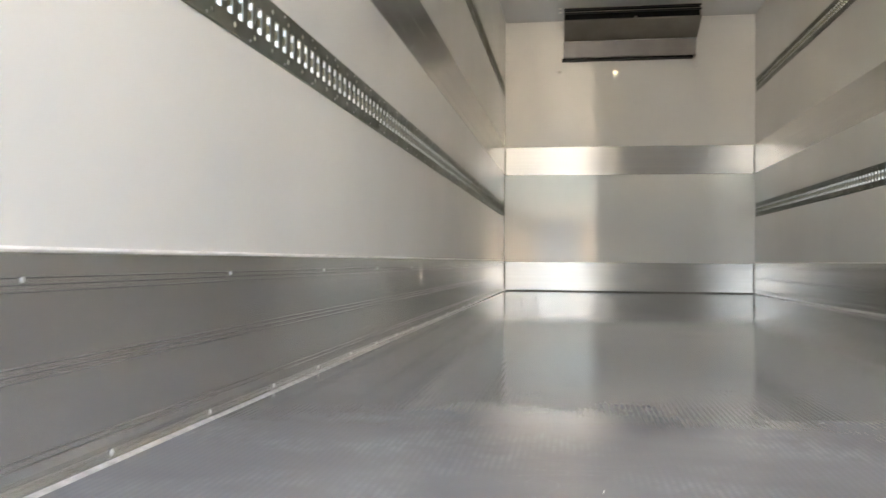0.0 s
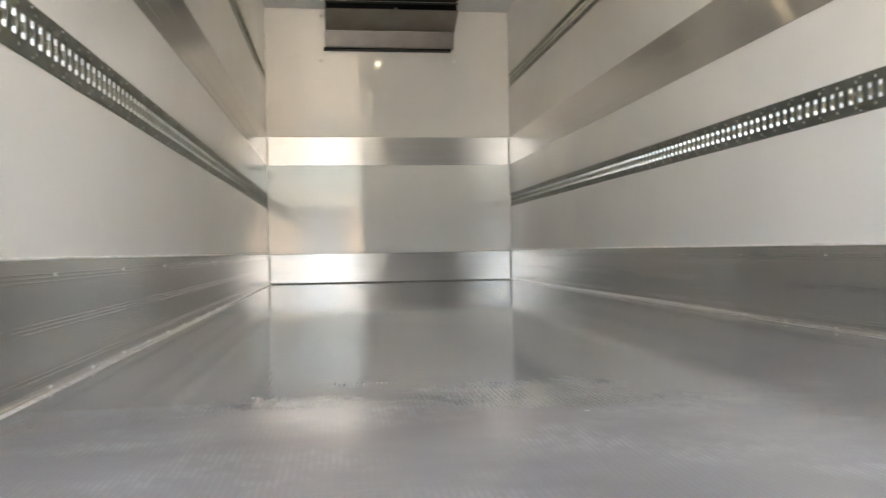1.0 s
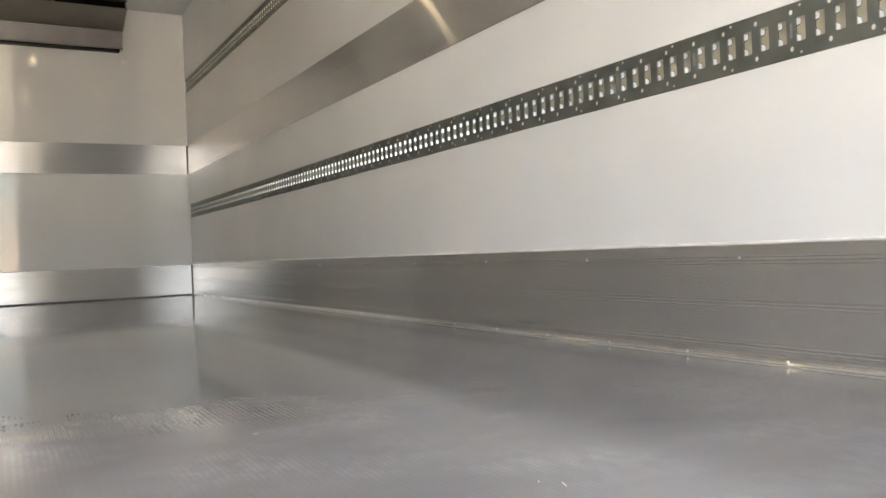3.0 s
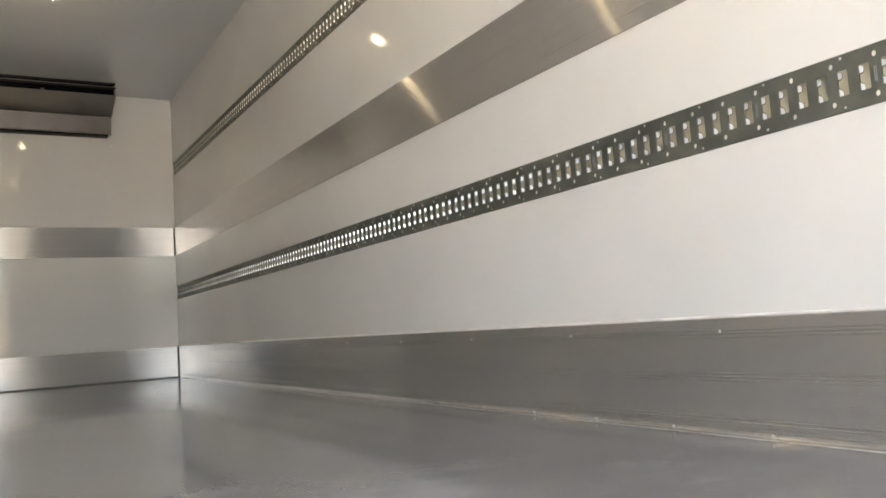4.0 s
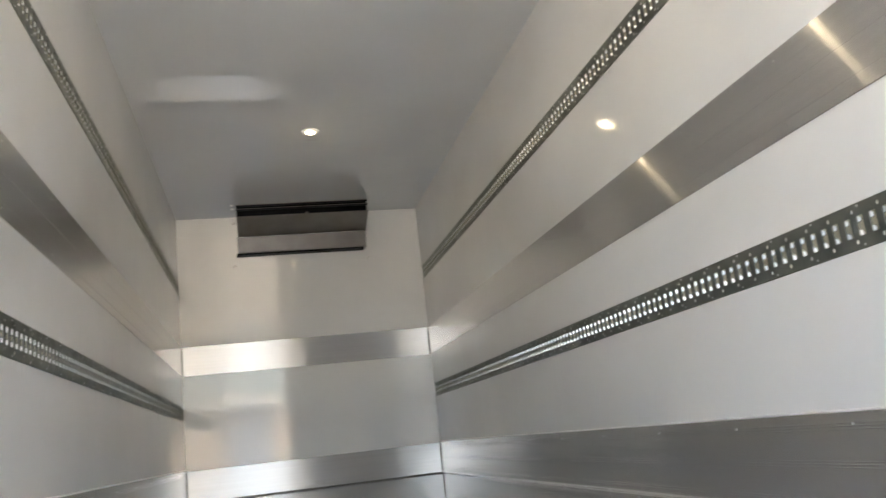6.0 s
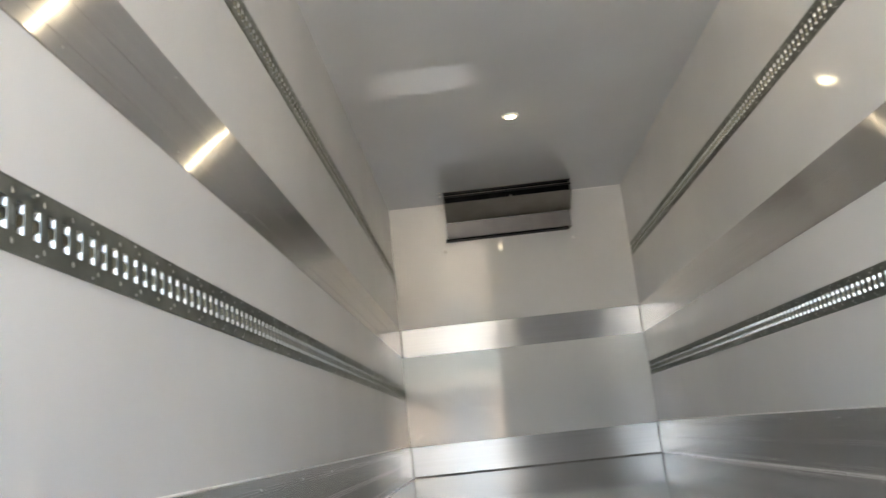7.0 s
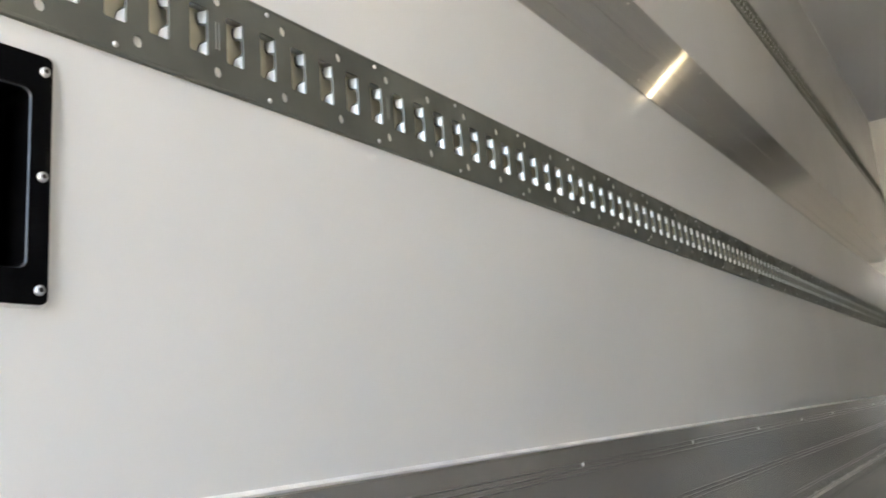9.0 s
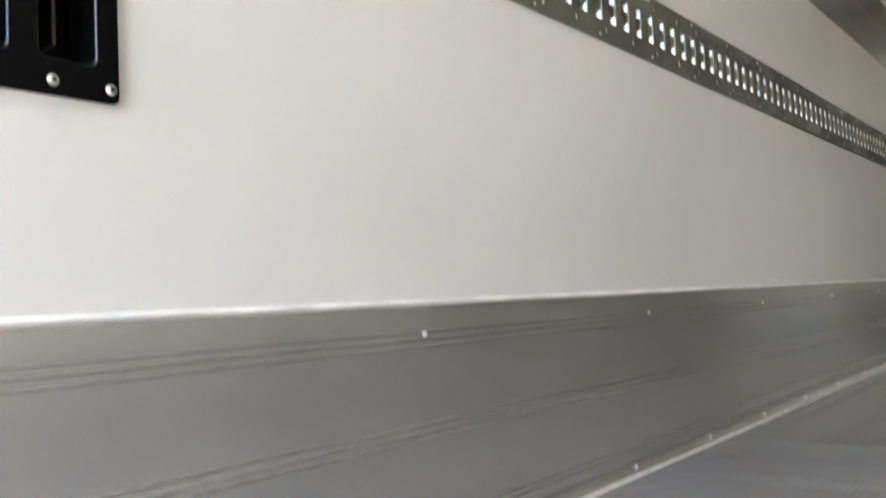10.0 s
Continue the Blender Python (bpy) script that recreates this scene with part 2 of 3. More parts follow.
def screw_head():
    """A pan head, its socket coloured dark for the shade inside."""
    rings, sides = [(0.0049, 0), (0.0047, 0.0016), (0.0037, 0.0032), (0.0022, 0.0037), (0.0018, 0.0020)], 12
    v = [(h, q * math.cos(2 * math.pi * k / sides), q * math.sin(2 * math.pi * k / sides)) for q, h in rings for k in range(sides)]
    f = [[a * sides + k, a * sides + (k + 1) % sides, (a + 1) * sides + (k + 1) % sides, (a + 1) * sides + k] for a in range(4) for k in range(sides)]
    f.append(list(range(4 * sides, 5 * sides)))
    data = mesh("screw", v, f, STEEL)
    data.materials.append(DARK)
    for q in range(3 * sides, 4 * sides + 1):
        data.polygons[q].material_index = 1
    return data


SCREW = screw_head()
WIDE_RIVET = mesh("rivet_wide", *dome(0.0055, 0.003), STEEL, smooth=True)
CAP = mesh("cap", *dome(0.019, 0.013), SEAL, smooth=True)


def stud(data, parent, side, d, y, z, name="rivet"):
    """A rivet or screw head on a side wall."""
    place, sign = SIDES[side]
    return part(name, data, parent, m=pose(*place(d, y, z), 0, 0, 0 if sign > 0 else 180))


# ---- structure ----
def slab(name, x0, x1, y0, y1, z0, z1, material, label, category, grain=None):
    ob = new(name, mesh(name, *box(x0, x1, y0, y1, z0, z1), material, grain))
    return tagged(ob, label, category, kind="structure")


T = 0.09
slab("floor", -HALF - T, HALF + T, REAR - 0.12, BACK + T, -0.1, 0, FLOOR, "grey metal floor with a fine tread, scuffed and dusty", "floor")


def side_wall(side, holes):
    """A side wall with recesses cut into its inner face: (y0, y1, z0, z1, depth)."""
    place = left if side == "left" else right
    ys = sorted({REAR - 0.12, BACK + T, *(q for h in holes for q in h[:2])})
    zs = sorted({0, HIGH, *(q for h in holes for q in h[2:4])})
    v, f = [], []

    def quad(*corners):
        f.append(list(range(len(v), len(v) + 4)))
        v.extend(place(*c) for c in corners)

    for a0, a1 in zip(ys, ys[1:]):
        for b0, b1 in zip(zs, zs[1:]):
            if not any(h[0] <= a0 and a1 <= h[1] and h[2] <= b0 and b1 <= h[3] for h in holes):
                quad((0, a0, b0), (0, a1, b0), (0, a1, b1), (0, a0, b1))
    for y0, y1, z0, z1, deep in holes:
        quad((0, y0, z0), (0, y1, z0), (-deep, y1, z0), (-deep, y0, z0))
        quad((0, y0, z1), (0, y1, z1), (-deep, y1, z1), (-deep, y0, z1))
        quad((0, y0, z0), (0, y0, z1), (-deep, y0, z1), (-deep, y0, z0))
        quad((0, y1, z0), (0, y1, z1), (-deep, y1, z1), (-deep, y1, z0))
        quad((-deep, y0, z0), (-deep, y1, z0), (-deep, y1, z1), (-deep, y0, z1))
    a0, a1 = REAR - 0.12, BACK + T
    quad((-T, a0, 0), (-T, a1, 0), (-T, a1, HIGH), (-T, a0, HIGH))
    for z in (0, HIGH):
        quad((0, a0, z), (0, a1, z), (-T, a1, z), (-T, a0, z))
    for y in (a0, a1):
        quad((0, y, 0), (0, y, HIGH), (-T, y, HIGH), (-T, y, 0))
    ob = new("wall_" + side, mesh("wall_" + side, v, f, WHITE, (2, 1)))
    return tagged(ob, "smooth glossy white insulated side wall", "wall", kind="structure")


GROOVES = [(-0.05, BACK, z - 0.054, z + 0.054, 0.022) for z in TRACKS]
side_wall("left", GROOVES + [(0.47, 0.673, 0.505, 0.684, 0.06)])
side_wall("right", GROOVES)
slab("wall_back", -HALF, HALF, BACK, BACK + T, 0, HIGH, WHITE, "glossy white insulated bulkhead at the far end", "wall", (2, 0))
slab("ceiling", -HALF - T, HALF + T, REAR - 0.12, BACK + T, HIGH, HIGH + T, CEIL, "glossy pale grey-white ceiling panel", "ceiling")
slab("rear_frame", -HALF, HALF, REAR - 0.12, REAR, 2.52, HIGH, WHITE, "white header over the rear doors", "door frame", (2, 0))
slab("door_1", -0.03, HALF - 0.004, REAR - 0.09, REAR, 0.01, 2.51, WHITE, "closed white insulated rear door leaf", "door", (2, 0))
ground = new("ground", mesh("ground", [(-400, -400, -1.15), (400, -400, -1.15), (400, 400, -1.15), (-400, 400, -1.15)], [[0, 1, 2, 3]], YARD))
tagged(ground, "pale concrete yard under the vehicle", "ground", kind="structure")


def warehouse():
    """Unseen low building added across the yard to dim and tint the far wall's reflection."""
    t = thing("warehouse", (0, YARD_END, -1.15), "low grey building added out of view to shape the daylight", "warehouse", kind="structure")
    part("wall", mesh("added_building_wall", *box(-30, 30, YARD_END - 12, YARD_END, -1.15, YARD_TOP), FACADE), t)
    part("roof", mesh("added_building_roof", *box(-30.3, 30.3, YARD_END - 12.3, YARD_END + 0.3, YARD_TOP, YARD_TOP + 0.25, 0.03), SEAL), t, "pale roof edge of the added building")
    # slats put here only to give the reflected streak a warm edge
    slat = mesh("tint_slat", *box(-0.1, 3.4, YARD_END + 0.002, YARD_END + 0.04, 0, 0.115, 0.006), TINT_SLAT)
    for k in range(28):
        part("tint_slat", slat, t, "cream slat added to warm the reflection", m=pose(0, 0, -1.1 + 0.12 * k))
    return t


warehouse()


# ---- kick plates ----
def ridges(z, count, pitch, face, high):
    """Small rounded ribs, downwards from z."""
    out = []
    for k in range(count):
        c = z - k * pitch
        for a in (5, 4, 3, 2, 1, 0, -1, -2, -3, -4, -5):
            out.append((face + high * (0.5 + 0.5 * math.cos(math.pi * a / 5)), c + pitch * a / 31))
    return out


def kick_profile(top, cove=True):
    f, rise = 0.004, 1.0 if cove else 0.35
    p = [(0, top), (f - 0.001, top), (f, top - 0.002)]
    p += ridges(top - 0.031, 3, 0.009, f, 0.00105 * rise)
    p += ridges(top - 0.141, 3, 0.009, f, 0.00105 * rise)
    p += ridges(0.045, 2, 0.009, f, 0.00105 * rise)
    if cove:
        p += [(f, 0.022), (f + 0.0008, 0.015), (f + 0.0025, 0.009), (f + 0.005, 0.005), (f + 0.008, 0.003), (f + 0.009, 0.0)]
    else:
        p += [(f, 0.011), (0, 0.011)]
    return p


def ridged_sheet(name, top, ends, place, material, grain, cove=True):
    """The sheet with its ribs rubbed bright."""
    profile = kick_profile(top, cove)
    verts, faces = run(profile, ends, place)
    data = mesh(name, verts, faces[:-2], material, grain)
    data.materials.append(RIDGE)
    for i, (a, b) in enumerate(zip(profile, profile[1:])):
        if cove and min(a[1], b[1]) > 0.024 and max(a[0], b[0]) > 0.00401:
            data.polygons[i].material_index = 1
            data.polygons[i].use_smooth = True
    return data


def bead(z, size, d=0.0):
    return [(d, z), (d + size * 0.7, z), (d + size, z + size * 0.5), (d + size * 0.6, z + size), (d, z + size * 1.2)]


def kick_plate(side, first_top, first_low, wide):
    place = SIDES[side][0]
    t = thing("kick_plate", place(0, 4, 0), "ribbed rolled aluminium kick plate along the floor", "kick plate", "kick plates", "structure")
    part("sheet", ridged_sheet("kick_sheet", KICK, (REAR, BACK - 0.006), place, ALU, (2, 1)), t)
    part("sealant", mesh("kick_sealant", *run(bead(KICK + 0.0005, 0.006), (REAR, BACK - 0.006), place), SEAL), t, "white sealant bead along the top edge")
    foot = [(0.0125, 0.0002), (0.0125, wide * 0.25), (0.0125 + wide * 0.4, wide * 0.28), (0.0125 + wide * 0.85, wide * 0.15), (0.0125 + wide, 0.0002)]
    part("sealant", mesh("floor_sealant", *run(foot, (REAR, BACK - 0.006), place), FLOOR_SEAL), t, "grey sealant bead along the floor")
    y = first_top
    while y < BACK - 0.1:
        stud(RIVET, t, side, 0.004, y, 0.266)
        y += 0.6096
    y = first_low
    while y < BACK - 0.1:
        stud(WIDE_RIVET if side == "left" else RIVET, t, side, 0.0075, y, 0.0105)
        y += 0.3235
    return t


kick_plate("left", 0.46, 0.294, 0.012)
kick_plate("right", 0.54, 0.33, 0.003)
t = thing("kick_plate", (0, BACK, 0), "ribbed aluminium kick plate across the far bulkhead", "kick plate", "kick plates", "structure")
part("sheet", ridged_sheet("kick_sheet_far", 0.29, (-HALF + 0.006, HALF - 0.006), far, ALU_ACROSS_DIM, (2, 0), False), t)
part("sealant", mesh("kick_sealant_far", *run(bead(0.2905, 0.004), (-HALF + 0.006, HALF - 0.006), far), SEAL), t)
part("joint", mesh("kick_joint", *box(-HALF + 0.006, HALF - 0.006, BACK - 0.003, BACK - 0.0005, 0.0005, 0.0105), DARK), t, "dark gap under the sheet")


# ---- scuff bands ----
def band_profile(low, high):
    f = 0.004
    p = [(0, high), (f - 0.001, high), (f, high - 0.002)]
    mid = (low + high) / 2
    for z in (mid + 0.01, low + 0.048):
        p += [(f, z + 0.002), (f - 0.0005, z + 0.0007), (f - 0.0005, z - 0.0007), (f, z - 0.002)]
    return p + [(f, low + 0.002), (f - 0.001, low), (0, low)]


def scuff_band(side, first):
    place = SIDES[side][0]
    t = thing("scuff_band", place(0, 4, 1.3), "brushed aluminium scuff band along the white wall", "scuff band", "scuff bands", "structure")
    part("sheet", mesh("band_sheet", *run(band_profile(*BAND), (REAR, BACK - 0.006), place), ALU, (2, 1)), t)
    y = first
    while y < BACK - 0.1:
        for z in (BAND[0] + 0.03, BAND[1] - 0.03):
            stud(SMALL_RIVET, t, side, 0.004, y, z)
        y += 0.6096
    return t


scuff_band("left", 0.426)
scuff_band("right", 0.54)
t = thing("scuff_band", (0, BACK, 1.3), "brushed aluminium scuff band across the far bulkhead", "scuff band", "scuff bands", "structure")
part("sheet", mesh("band_sheet_far", *run(band_profile(*BAND), (-HALF + 0.006, HALF - 0.006), far), ALU_ACROSS_DIM, (2, 0)), t)

# dark joints and pale corner beads where the far wall meets the sides
for side in SIDES:
    place, sign = SIDES[side]
    t = thing("corner_trim", place(0, BACK, 0), "pale sealed inside corner with dark metal joints", "corner trim", "corner trims", "structure")
    x = place(0, 0, 0)[0]
    for z0, z1, m, name in ((0.004, 0.298, DARK, "joint"), (BAND[0], BAND[1], DARK, "joint"), (0.30, BAND[0] - 0.001, SEAL, "bead"), (BAND[1] + 0.001, HIGH, SEAL, "bead")):
        d = 0.011 if m is DARK else 0.005
        part(name, mesh(name, *box(min(x, x + sign * d), max(x, x + sign * d), BACK - d - (0.001 if m is DARK else 0), BACK, z0, z1), m), t)


t = thing("corner_trim", (0, BACK, HIGH), "white sealant bead between bulkhead and ceiling", "corner trim", "corner trims", "structure")
part("bead", mesh("bead_top", *box(-HALF + 0.006, HALF - 0.006, BACK - 0.007, BACK - 0.0005, HIGH - 0.008, HIGH - 0.0005, 0.002), SEAL), t)


# ---- cargo tracks ----
PITCH = 0.0508


def track_cells(count):
    """Front of a slotted track, cell by cell: two slots, one hole above and one below between them."""
    from mathutils.geometry import tessellate_polygon
    half, face, deep = 0.0605, 0.0035, 0.0022
    w, h, c = 0.0128, 0.0285, 0.0022
    outer = [(0, -half), (2 * PITCH, -half), (2 * PITCH, half), (0, half)]
    holes = []
    for k in (0.5, 1.5):
        m = k * PITCH
        holes.append([(m - w + c, -h), (m + w - c, -h), (m + w, -h + c), (m + w, h - c), (m + w - c, h), (m - w + c, h), (m - w, h - c), (m - w, -h + c)])
    for z in (-0.0435, 0.0435):
        holes.append([(PITCH + 0.0054 * math.cos(2 * math.pi * s / 10), z + 0.0066 * math.sin(2 * math.pi * s / 10)) for s in range(10)])
    loops = [[Vector((a, b, 0)) for a, b in loop] for loop in [outer] + holes]
    flat = [p for loop in [outer] + holes for p in loop]
    tris = [list(tri) for tri in tessellate_polygon(loops)]
    n = len(flat)
    cell_v = [(face, a, b) for a, b in flat] + [(face - deep, a, b) for a, b in flat]
    cell_f, start = list(tris), 4
    for loop in holes:
        m = len(loop)
        for s in range(m):
            a, b = start + s, start + (s + 1) % m
            cell_f.append([a, b, n + b, n + a])
        start += m
    return cell_v, cell_f


def slot_lip(sign):
    """The far edge of a slot, folded back: a wavy zinc lip, two tabs whitened for the daylight on them, a dark sheet
    behind as their shade.
    """
    half = [(-0.0072, 0.0274), (-0.0084, 0.0262), (-0.0086, 0.0190), (-0.0068, 0.0130), (-0.0042, 0.0105), (-0.0008, 0.0094), (0.0016, 0.0080), (0.0020, 0.0030)]
    tab = [(0.0011, 0.0268), (-0.0070, 0.0268), (-0.0083, 0.0258), (-0.0085, 0.0192), (-0.0067, 0.0133), (0.0011, 0.0112)]
    v, f, first = [], [], []

    def sheet(ring, back):
        n, i = len(ring), len(v)
        first.append(len(f))
        v.extend((sign * d, y + back + (d - 0.003) * 0.40, z) for y in (0, 0.0006) for d, z in ring)
        f.extend([[i + k for k in range(n)], [i + k for k in range(2 * n - 1, n - 1, -1)]] + [[i + k, i + (k + 1) % n, i + n + (k + 1) % n, i + n + k] for k in range(n)])

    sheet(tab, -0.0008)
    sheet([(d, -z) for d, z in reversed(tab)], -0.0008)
    # zinc lip first, then a dark sheet for the shadow line beside it
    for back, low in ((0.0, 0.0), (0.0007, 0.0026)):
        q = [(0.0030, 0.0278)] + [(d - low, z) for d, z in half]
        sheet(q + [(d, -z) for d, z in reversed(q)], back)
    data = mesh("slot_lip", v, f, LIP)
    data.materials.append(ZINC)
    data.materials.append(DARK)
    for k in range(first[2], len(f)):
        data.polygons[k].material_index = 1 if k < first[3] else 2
    return data


def repeat(verts, faces, count, step, place, y0, z0):
    v, f = [], []
    for k in range(count):
        i = len(v)
        v += [place(d, y0 + k * step + a, z0 + b) for d, a, b in verts]
        f += [[i + q for q in face] for face in faces]
    return v, f


CELLS = track_cells(1)
LIPS = {"left": slot_lip(1), "right": slot_lip(-1)}


def cargo_track(side, z0, phase):
    """phase: a place along the wall midway between two slots, where a pair of holes sits."""
    place = SIDES[side][0]
    y0 = phase - PITCH
    while y0 > 0.02:
        y0 -= 2 * PITCH
    y0 += 2 * PITCH if y0 < -0.08 else 0
    count = int((BACK - 0.004 - y0) / (2 * PITCH))
    y1 = y0 + count * 2 * PITCH
    t = thing("cargo_track", place(0, 4, z0), "zinc-plated slotted steel cargo track riveted to the white wall", "cargo track", "cargo tracks")
    cv, cf = CELLS
    v, f = repeat(cv, cf, count, 2 * PITCH, place, y0, z0)
    half = 0.0605
    for s in (1, -1):
        edge = [(0.0035, z0 + s * half), (0.0042, z0 + s * (half + 0.0015)), (0.0038, z0 + s * (half + 0.004)), (0.0, z0 + s * (half + 0.005))]
        i = len(v)
        v += [place(d, u, z) for u in (y0, y1) for d, z in edge]
        f += [[i + q, i + q + 1, i + 4 + q + 1, i + 4 + q] for q in range(3)]
    for k in range(0, 2 * count, 6):
        for dy in (-0.0022, 0.0022):
            i = len(v)
            y = phase - PITCH * 2 * round((phase - y0) / (2 * PITCH)) + PITCH * k + dy
            if y0 < y < y1:
                v += [place(d, y + a, z0 + b) for b in (-0.017, 0.017) for d, a in ((0.0034, -0.0009), (0.0043, 0), (0.0034, 0.0009))]
                f += [[i, i + 1, i + 4, i + 3], [i + 1, i + 2, i + 5, i + 4]]
    part("face", mesh("track_face", v, f, ZINC), t)
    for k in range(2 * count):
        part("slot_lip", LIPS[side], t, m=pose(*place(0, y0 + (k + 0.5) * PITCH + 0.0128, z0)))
    x0, x1 = sorted((place(-0.0215, 0, 0)[0], place(-0.0122, 0, 0)[0]))
    part("backing", mesh("track_backing", *box(x0, x1, y0, y1, z0 - 0.0315, z0 + 0.0315), TAN), t, "tan backing strip behind the slots")
    # pale strips added close behind the face, to brighten the shaded holes
    for s in (1, -1):
        x0, x1 = sorted((place(-0.0215, 0, 0)[0], place(0.0008, 0, 0)[0]))
        part("hole_fill", mesh("track_hole_fill", *box(x0, x1, y0, y1, z0 + s * 0.0435 - 0.010, z0 + s * 0.0435 + 0.010), HOLE_FILL), t, "pale strip added to lighten the holes")
    y = phase - 0.127
    while y > 0.05:
        y -= 4 * PITCH
    y += 4 * PITCH
    while y < y1 - 0.02:
        for s in (1, -1):
            stud(SMALL_RIVET, t, side, 0.0035, y, z0 + s * 0.0555)
        y += 4 * PITCH
    return t


for z in TRACKS:
    cargo_track("left", z, 1.079)
    cargo_track("right", z, 1.476)


# ---- ceiling lamps ----
def disc(radius, z0, z1, sides=28, curve=0.0):
    v = [(radius * math.cos(2 * math.pi * s / sides), radius * math.sin(2 * math.pi * s / sides), z) for z in (z0, z1) for s in range(sides)]
    f = [[s, (s + 1) % sides, sides + (s + 1) % sides, sides + s] for s in range(sides)]
    if curve:
        v += [(0.6 * x, 0.6 * y, z1 - curve) for x, y, z in v[sides:2 * sides]]
        f += [[sides + s, sides + (s + 1) % sides, 2 * sides + (s + 1) % sides, 2 * sides + s] for s in range(sides)]
        f.append(list(range(2 * sides, 3 * sides)))
    else:
        f.append(list(range(sides, 2 * sides)))
    return v, f


lamp_case = mesh("lamp_case", *disc(0.062, 0.0, -0.008, curve=0.003), CASE, smooth=False)
lamp_lens = mesh("lamp_lens", *disc(0.019, -0.0128, -0.016, curve=0.002), GLASS)
lamp_halo = mesh("lamp_halo", *disc(0.034, -0.0082, -0.0115, curve=0.001), HALO)
for y in LAMPS:
    t = thing("ceiling_lamp", (0, y, HIGH), "small round warm white lamp lit on the ceiling", "ceiling lamp", "ceiling lamps")
    part("case", lamp_case, t, m=pose(0, y, HIGH))
    part("halo_ring", lamp_halo, t, "glowing ring added as the lamp's halo", m=pose(0, y, HIGH))
    part("lens", lamp_lens, t, "glowing warm lens", m=pose(0, y, HIGH))


# ---- cooling unit under the ceiling ----
def cooling_unit():
    x0, x1 = -0.615, 0.64
    t = thing("cooling_unit", (0, 8.0, 2.3), "grey steel cooling unit under the ceiling with a black outlet slot", "cooling unit")
    across = lambda d, u, z: (u, d, z)
    slope = [(7.865, 2.578), (7.862, 2.571), (8.16, 2.456), (8.163, 2.46), (7.873, 2.578)]
    part("upper_panel", mesh("upper_panel", *run(slope, (x0, x1), across), UNIT), t)
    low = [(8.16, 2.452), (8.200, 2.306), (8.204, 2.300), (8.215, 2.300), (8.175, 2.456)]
    part("lower_panel", mesh("lower_panel", *run(low, (x0 - 0.008, x1 - 0.004), across), UNIT_DARKENED), t, "lower panel, darkened against the light it catches")
    part("lower_strip", mesh("lower_strip", *box(x0 - 0.022, x1 - 0.025, 8.205, BACK - 0.001, 2.281, 2.299), BLACK), t, "black strip under the lower panel")
    for x in (x0, x1 - 0.006):
        side = [(7.875, 2.577), (8.165, 2.458), (8.21, 2.302), (BACK - 0.001, 2.302), (BACK - 0.001, HIGH - 0.001), (7.93, HIGH - 0.001)]
        part("end_panel", mesh("end_panel", *run(side, (x, x + 0.006), across), BLACK if x < 0 else UNIT), t)
    part("outlet", mesh("outlet", *box(x0 + 0.006, x1 - 0.007, 7.93, 7.95, 2.58, HIGH - 0.001), BLACK), t, "deep black outlet slot")
    part("outlet_floor", mesh("outlet_floor", *box(x0 + 0.006, x1 - 0.007, 7.872, 7.93, 2.573, 2.578), BLACK), t)
    for y, z in ((7.862, HIGH - 0.005), (7.856, HIGH - 0.045)):
        part("rail", mesh("rail", *box(x0, x1, y - 0.002, y + 0.006, z - 0.0025, z + 0.0025, 0.001), UNIT), t, "thin grey rail")
        part("louvre", mesh("louvre", *box(x0, x1, y + 0.006, y + 0.03, z - 0.012, z + 0.002), BLACK), t)
    part("latch", mesh("latch", *box(0.03, 0.06, 7.852, 7.866, 2.577, 2.592, 0.003), UNIT_DARKENED), t)
    for x, z in ((-0.664, 2.19), (0.655, 2.198), (-0.655, 2.633)):
        part("screw", CAP, t, "pale screw cap", m=pose(x, BACK, z, 0, 0, -90))
    for y in (7.87, 7.99):
        part("screw", CAP, t, "pale screw cap", m=pose(-0.652, y, HIGH, 0, 90, 0))
    return t


cooling_unit()


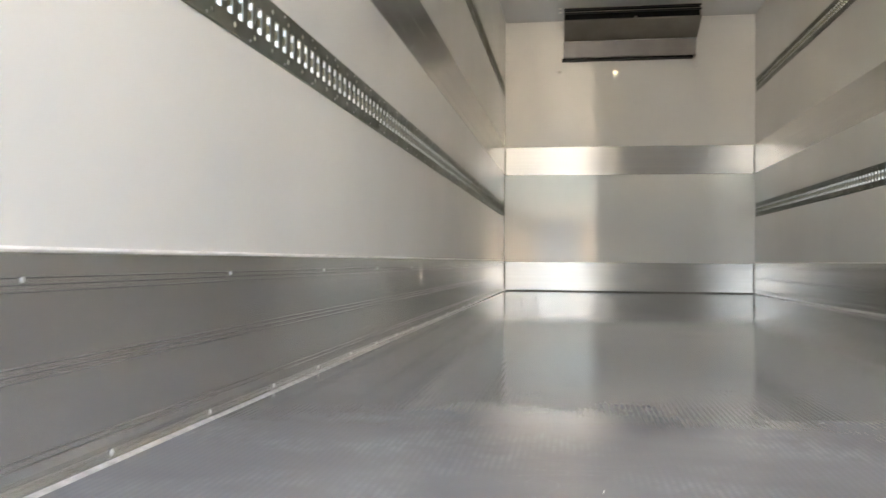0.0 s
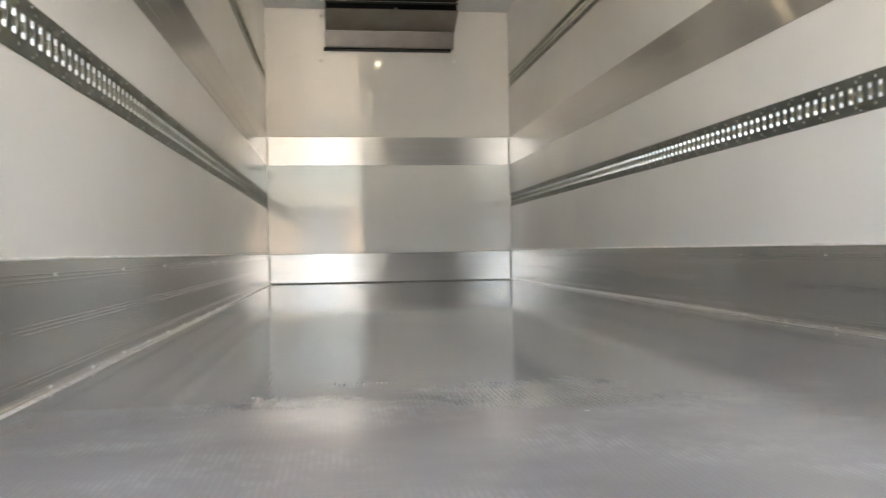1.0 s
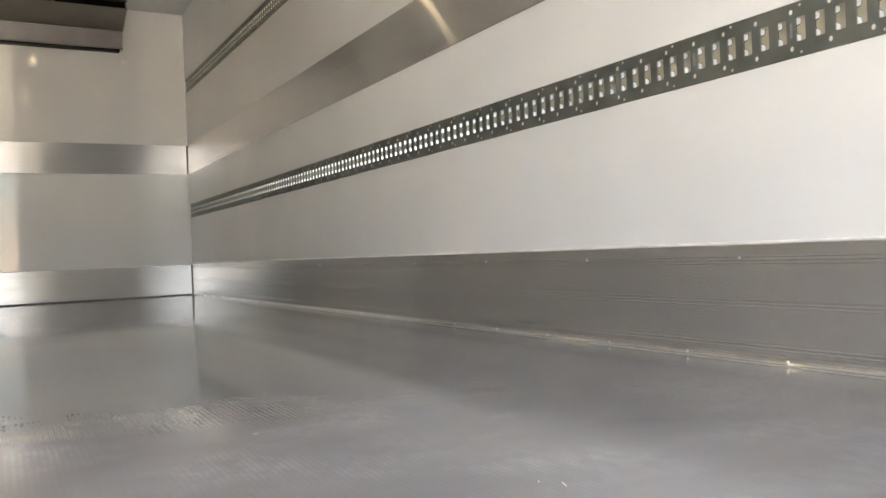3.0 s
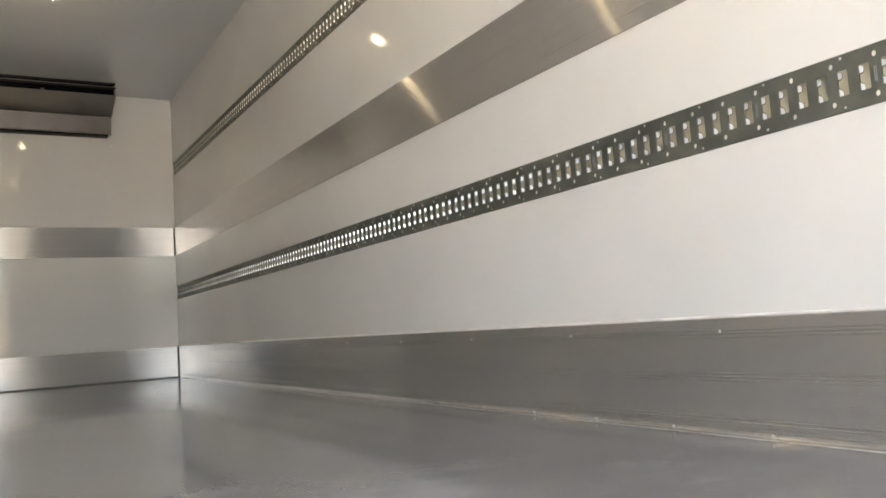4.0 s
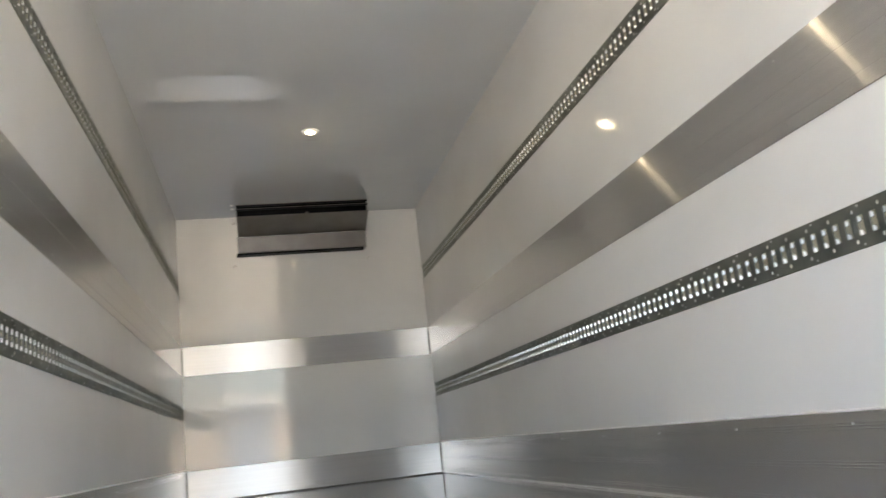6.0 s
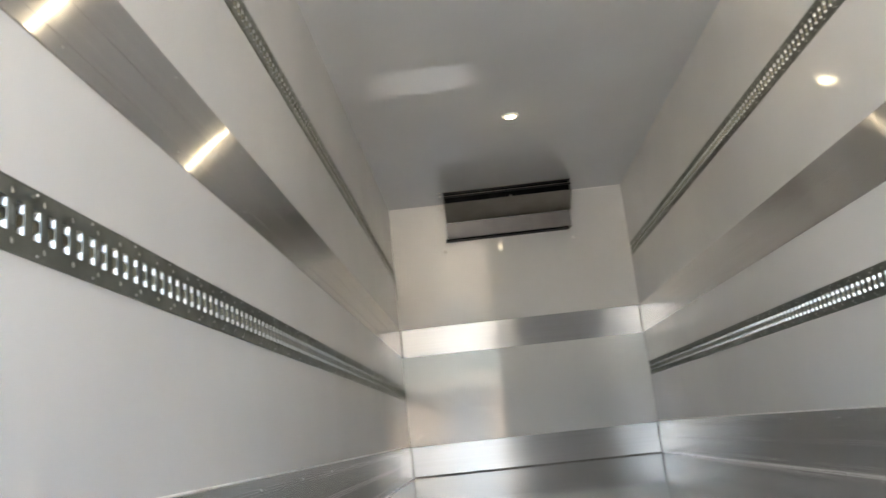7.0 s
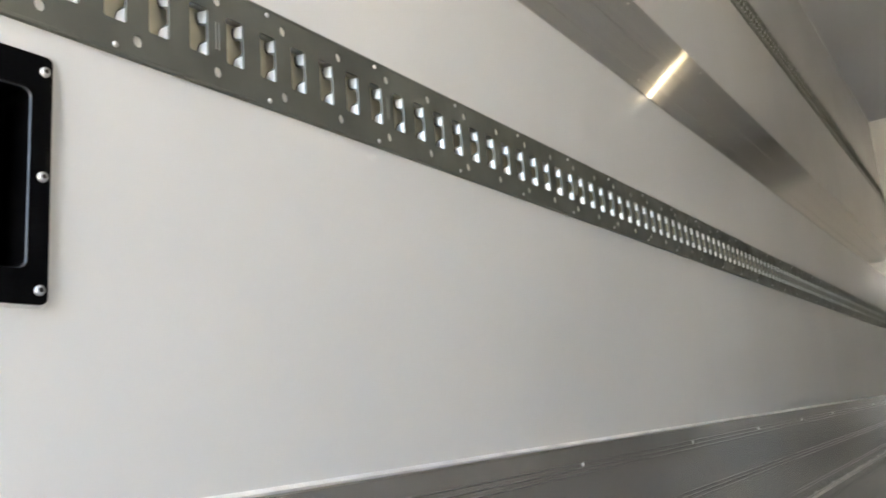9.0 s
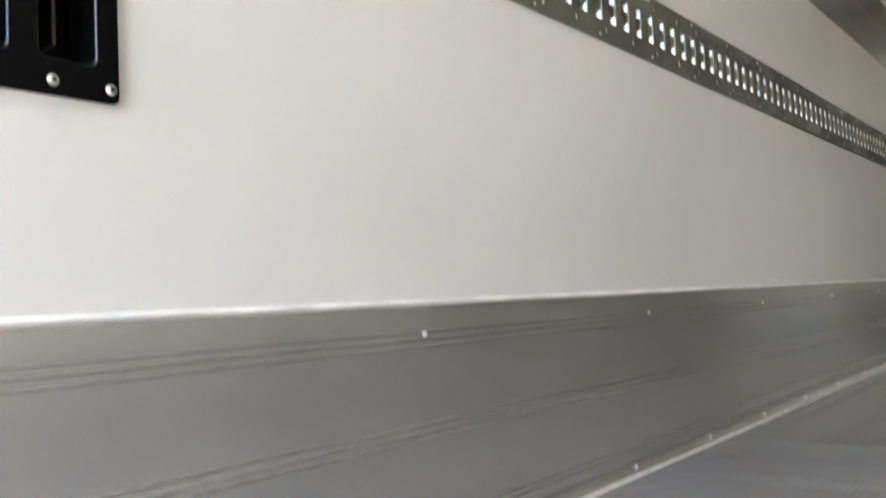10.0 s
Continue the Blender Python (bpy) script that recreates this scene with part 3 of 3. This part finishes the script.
# ---- black recessed plate on the wall ----
def recessed_plate():
    from mathutils.geometry import tessellate_polygon
    y0, y1, z0, z1, face = 0.458, 0.685, 0.484, 0.709, 0.006
    t = thing("recessed_plate", (-HALF, 0.57, 0.6), "black moulded plastic plate with deep recesses, screwed to the wall", "recessed plate")

    def rounded(a0, a1, b0, b1, r):
        out = []
        for cx, cz, s in ((a1 - r, b1 - r, 0), (a0 + r, b1 - r, 90), (a0 + r, b0 + r, 180), (a1 - r, b0 + r, 270)):
            out += [(cx + r * math.cos(radians(s + k * 22.5)), cz + r * math.sin(radians(s + k * 22.5))) for k in range(5)]
        return out

    outer = rounded(y0, y1, z0, z1, 0.006)
    wells = [(0.617, 0.667, 0.513, 0.676), (0.478, 0.596, 0.513, 0.676)]
    loops = [outer] + [rounded(*w, 0.008) for w in wells]
    flat = [p for loop in loops for p in loop]
    v = [left(face, a, b) for a, b in flat]
    f = [list(q) for q in tessellate_polygon([[Vector((a, b, 0)) for a, b in loop] for loop in loops])]
    n = len(outer)
    i = len(v)
    v += [left(0, a, b) for a, b in outer]
    f += [[s, (s + 1) % n, i + (s + 1) % n, i + s] for s in range(n)]
    start, edges = n, []
    for w in wells:
        rims = [(0.0006, 0.0056), (0.0016, 0.0042), (0.003, -0.036), (0.005, -0.039)]
        previous = list(range(start, start + n))
        for step, (inset, d) in enumerate(rims):
            i = len(v)
            if step == 1:
                edges += range(len(f), len(f) + n)
            v += [left(d if d > 0 else d, a, b) for a, b in rounded(w[0] + inset, w[1] - inset, w[2] + inset, w[3] - inset, max(0.003, 0.008 - inset * 0.3))]
            now = list(range(i, i + n))
            f += [[previous[s], previous[(s + 1) % n], now[(s + 1) % n], now[s]] for s in range(n)]
            previous = now
        f.append(previous)
        start += n
    data = mesh("plate", v, f, BLACK)
    data.materials.append(RIM_GLINT)
    # one narrow ring of each recess takes the painted highlight
    for q in edges:
        data.polygons[q].material_index = 1
    part("plate", data, t)
    rim = rounded(y0 - 0.0035, y1 + 0.0035, z0 - 0.0035, z1 + 0.0035, 0.009)
    inner = rounded(y0 + 0.001, y1 - 0.001, z0 + 0.001, z1 - 0.001, 0.005)
    v = [left(d, a, b) for d, loop in ((0.0, rim), (0.0022, [((a + c) / 2, (b + e) / 2) for (a, b), (c, e) in zip(rim, inner)]), (0.003, inner)) for a, b in loop]
    f = [[k * n + q, k * n + (q + 1) % n, (k + 1) * n + (q + 1) % n, (k + 1) * n + q] for k in (0, 1) for q in range(n)]
    part("sealant", mesh("plate_sealant", v, f, SEAL), t, "thin pale sealant round the edge")
    rib = part("rib", mesh("rib", *box(-HALF - 0.038, -HALF - 0.008, 0.6345, 0.6378, 0.530, 0.664, 0.001), BLACK), t, "upright rib in the recess")
    part("rib_edge", mesh("rib_edge", *box(-HALF - 0.008, -HALF - 0.006, 0.6350, 0.6374, 0.530, 0.664, 0.0006), RIB_GLINT), t, "edge of the rib, lightened for its highlight")
    for y in (0.6775, 0.6285, 0.579, 0.5285, 0.468):
        for z in (0.694, 0.496):
            part("screw", SCREW, t, "bright pan-head screw", m=pose(*left(face, y, z)))
    for y in (0.6775, 0.468):
        part("screw", SCREW, t, "bright pan-head screw", m=pose(*left(face, y, 0.596)))
    return t


recessed_plate()


# ---- pale scratches in the floor ----
floor_sheet = bpy.data.objects["floor"]
SCRATCH = plain("pale_scratch", (0.5, 0.51, 0.52), 0.5, 0.0)
for x, y, long, turn in ((0.17, 1.18, 0.026, 69), (0.15, 1.21, 0.010, 60), (-0.491, 1.233, 0.022, 80), (-0.076, 1.763, 0.014, 2), (-0.02, 1.16, 0.007, 20)):
    nick = mesh("scratch", [(-long / 2, 0, 0), (-long * 0.2, -0.0009, 0), (long / 2, 0, 0), (long * 0.1, 0.0009, 0), (-long * 0.1, 0, 0.0005), (long * 0.2, 0, 0.0005)], [[0, 1, 4], [1, 2, 5, 4], [2, 3, 5], [3, 0, 4, 5]], SCRATCH)
    part("scratch", nick, floor_sheet, "pale scratch", pose(x, y, 0.0004, 0, 0, turn))
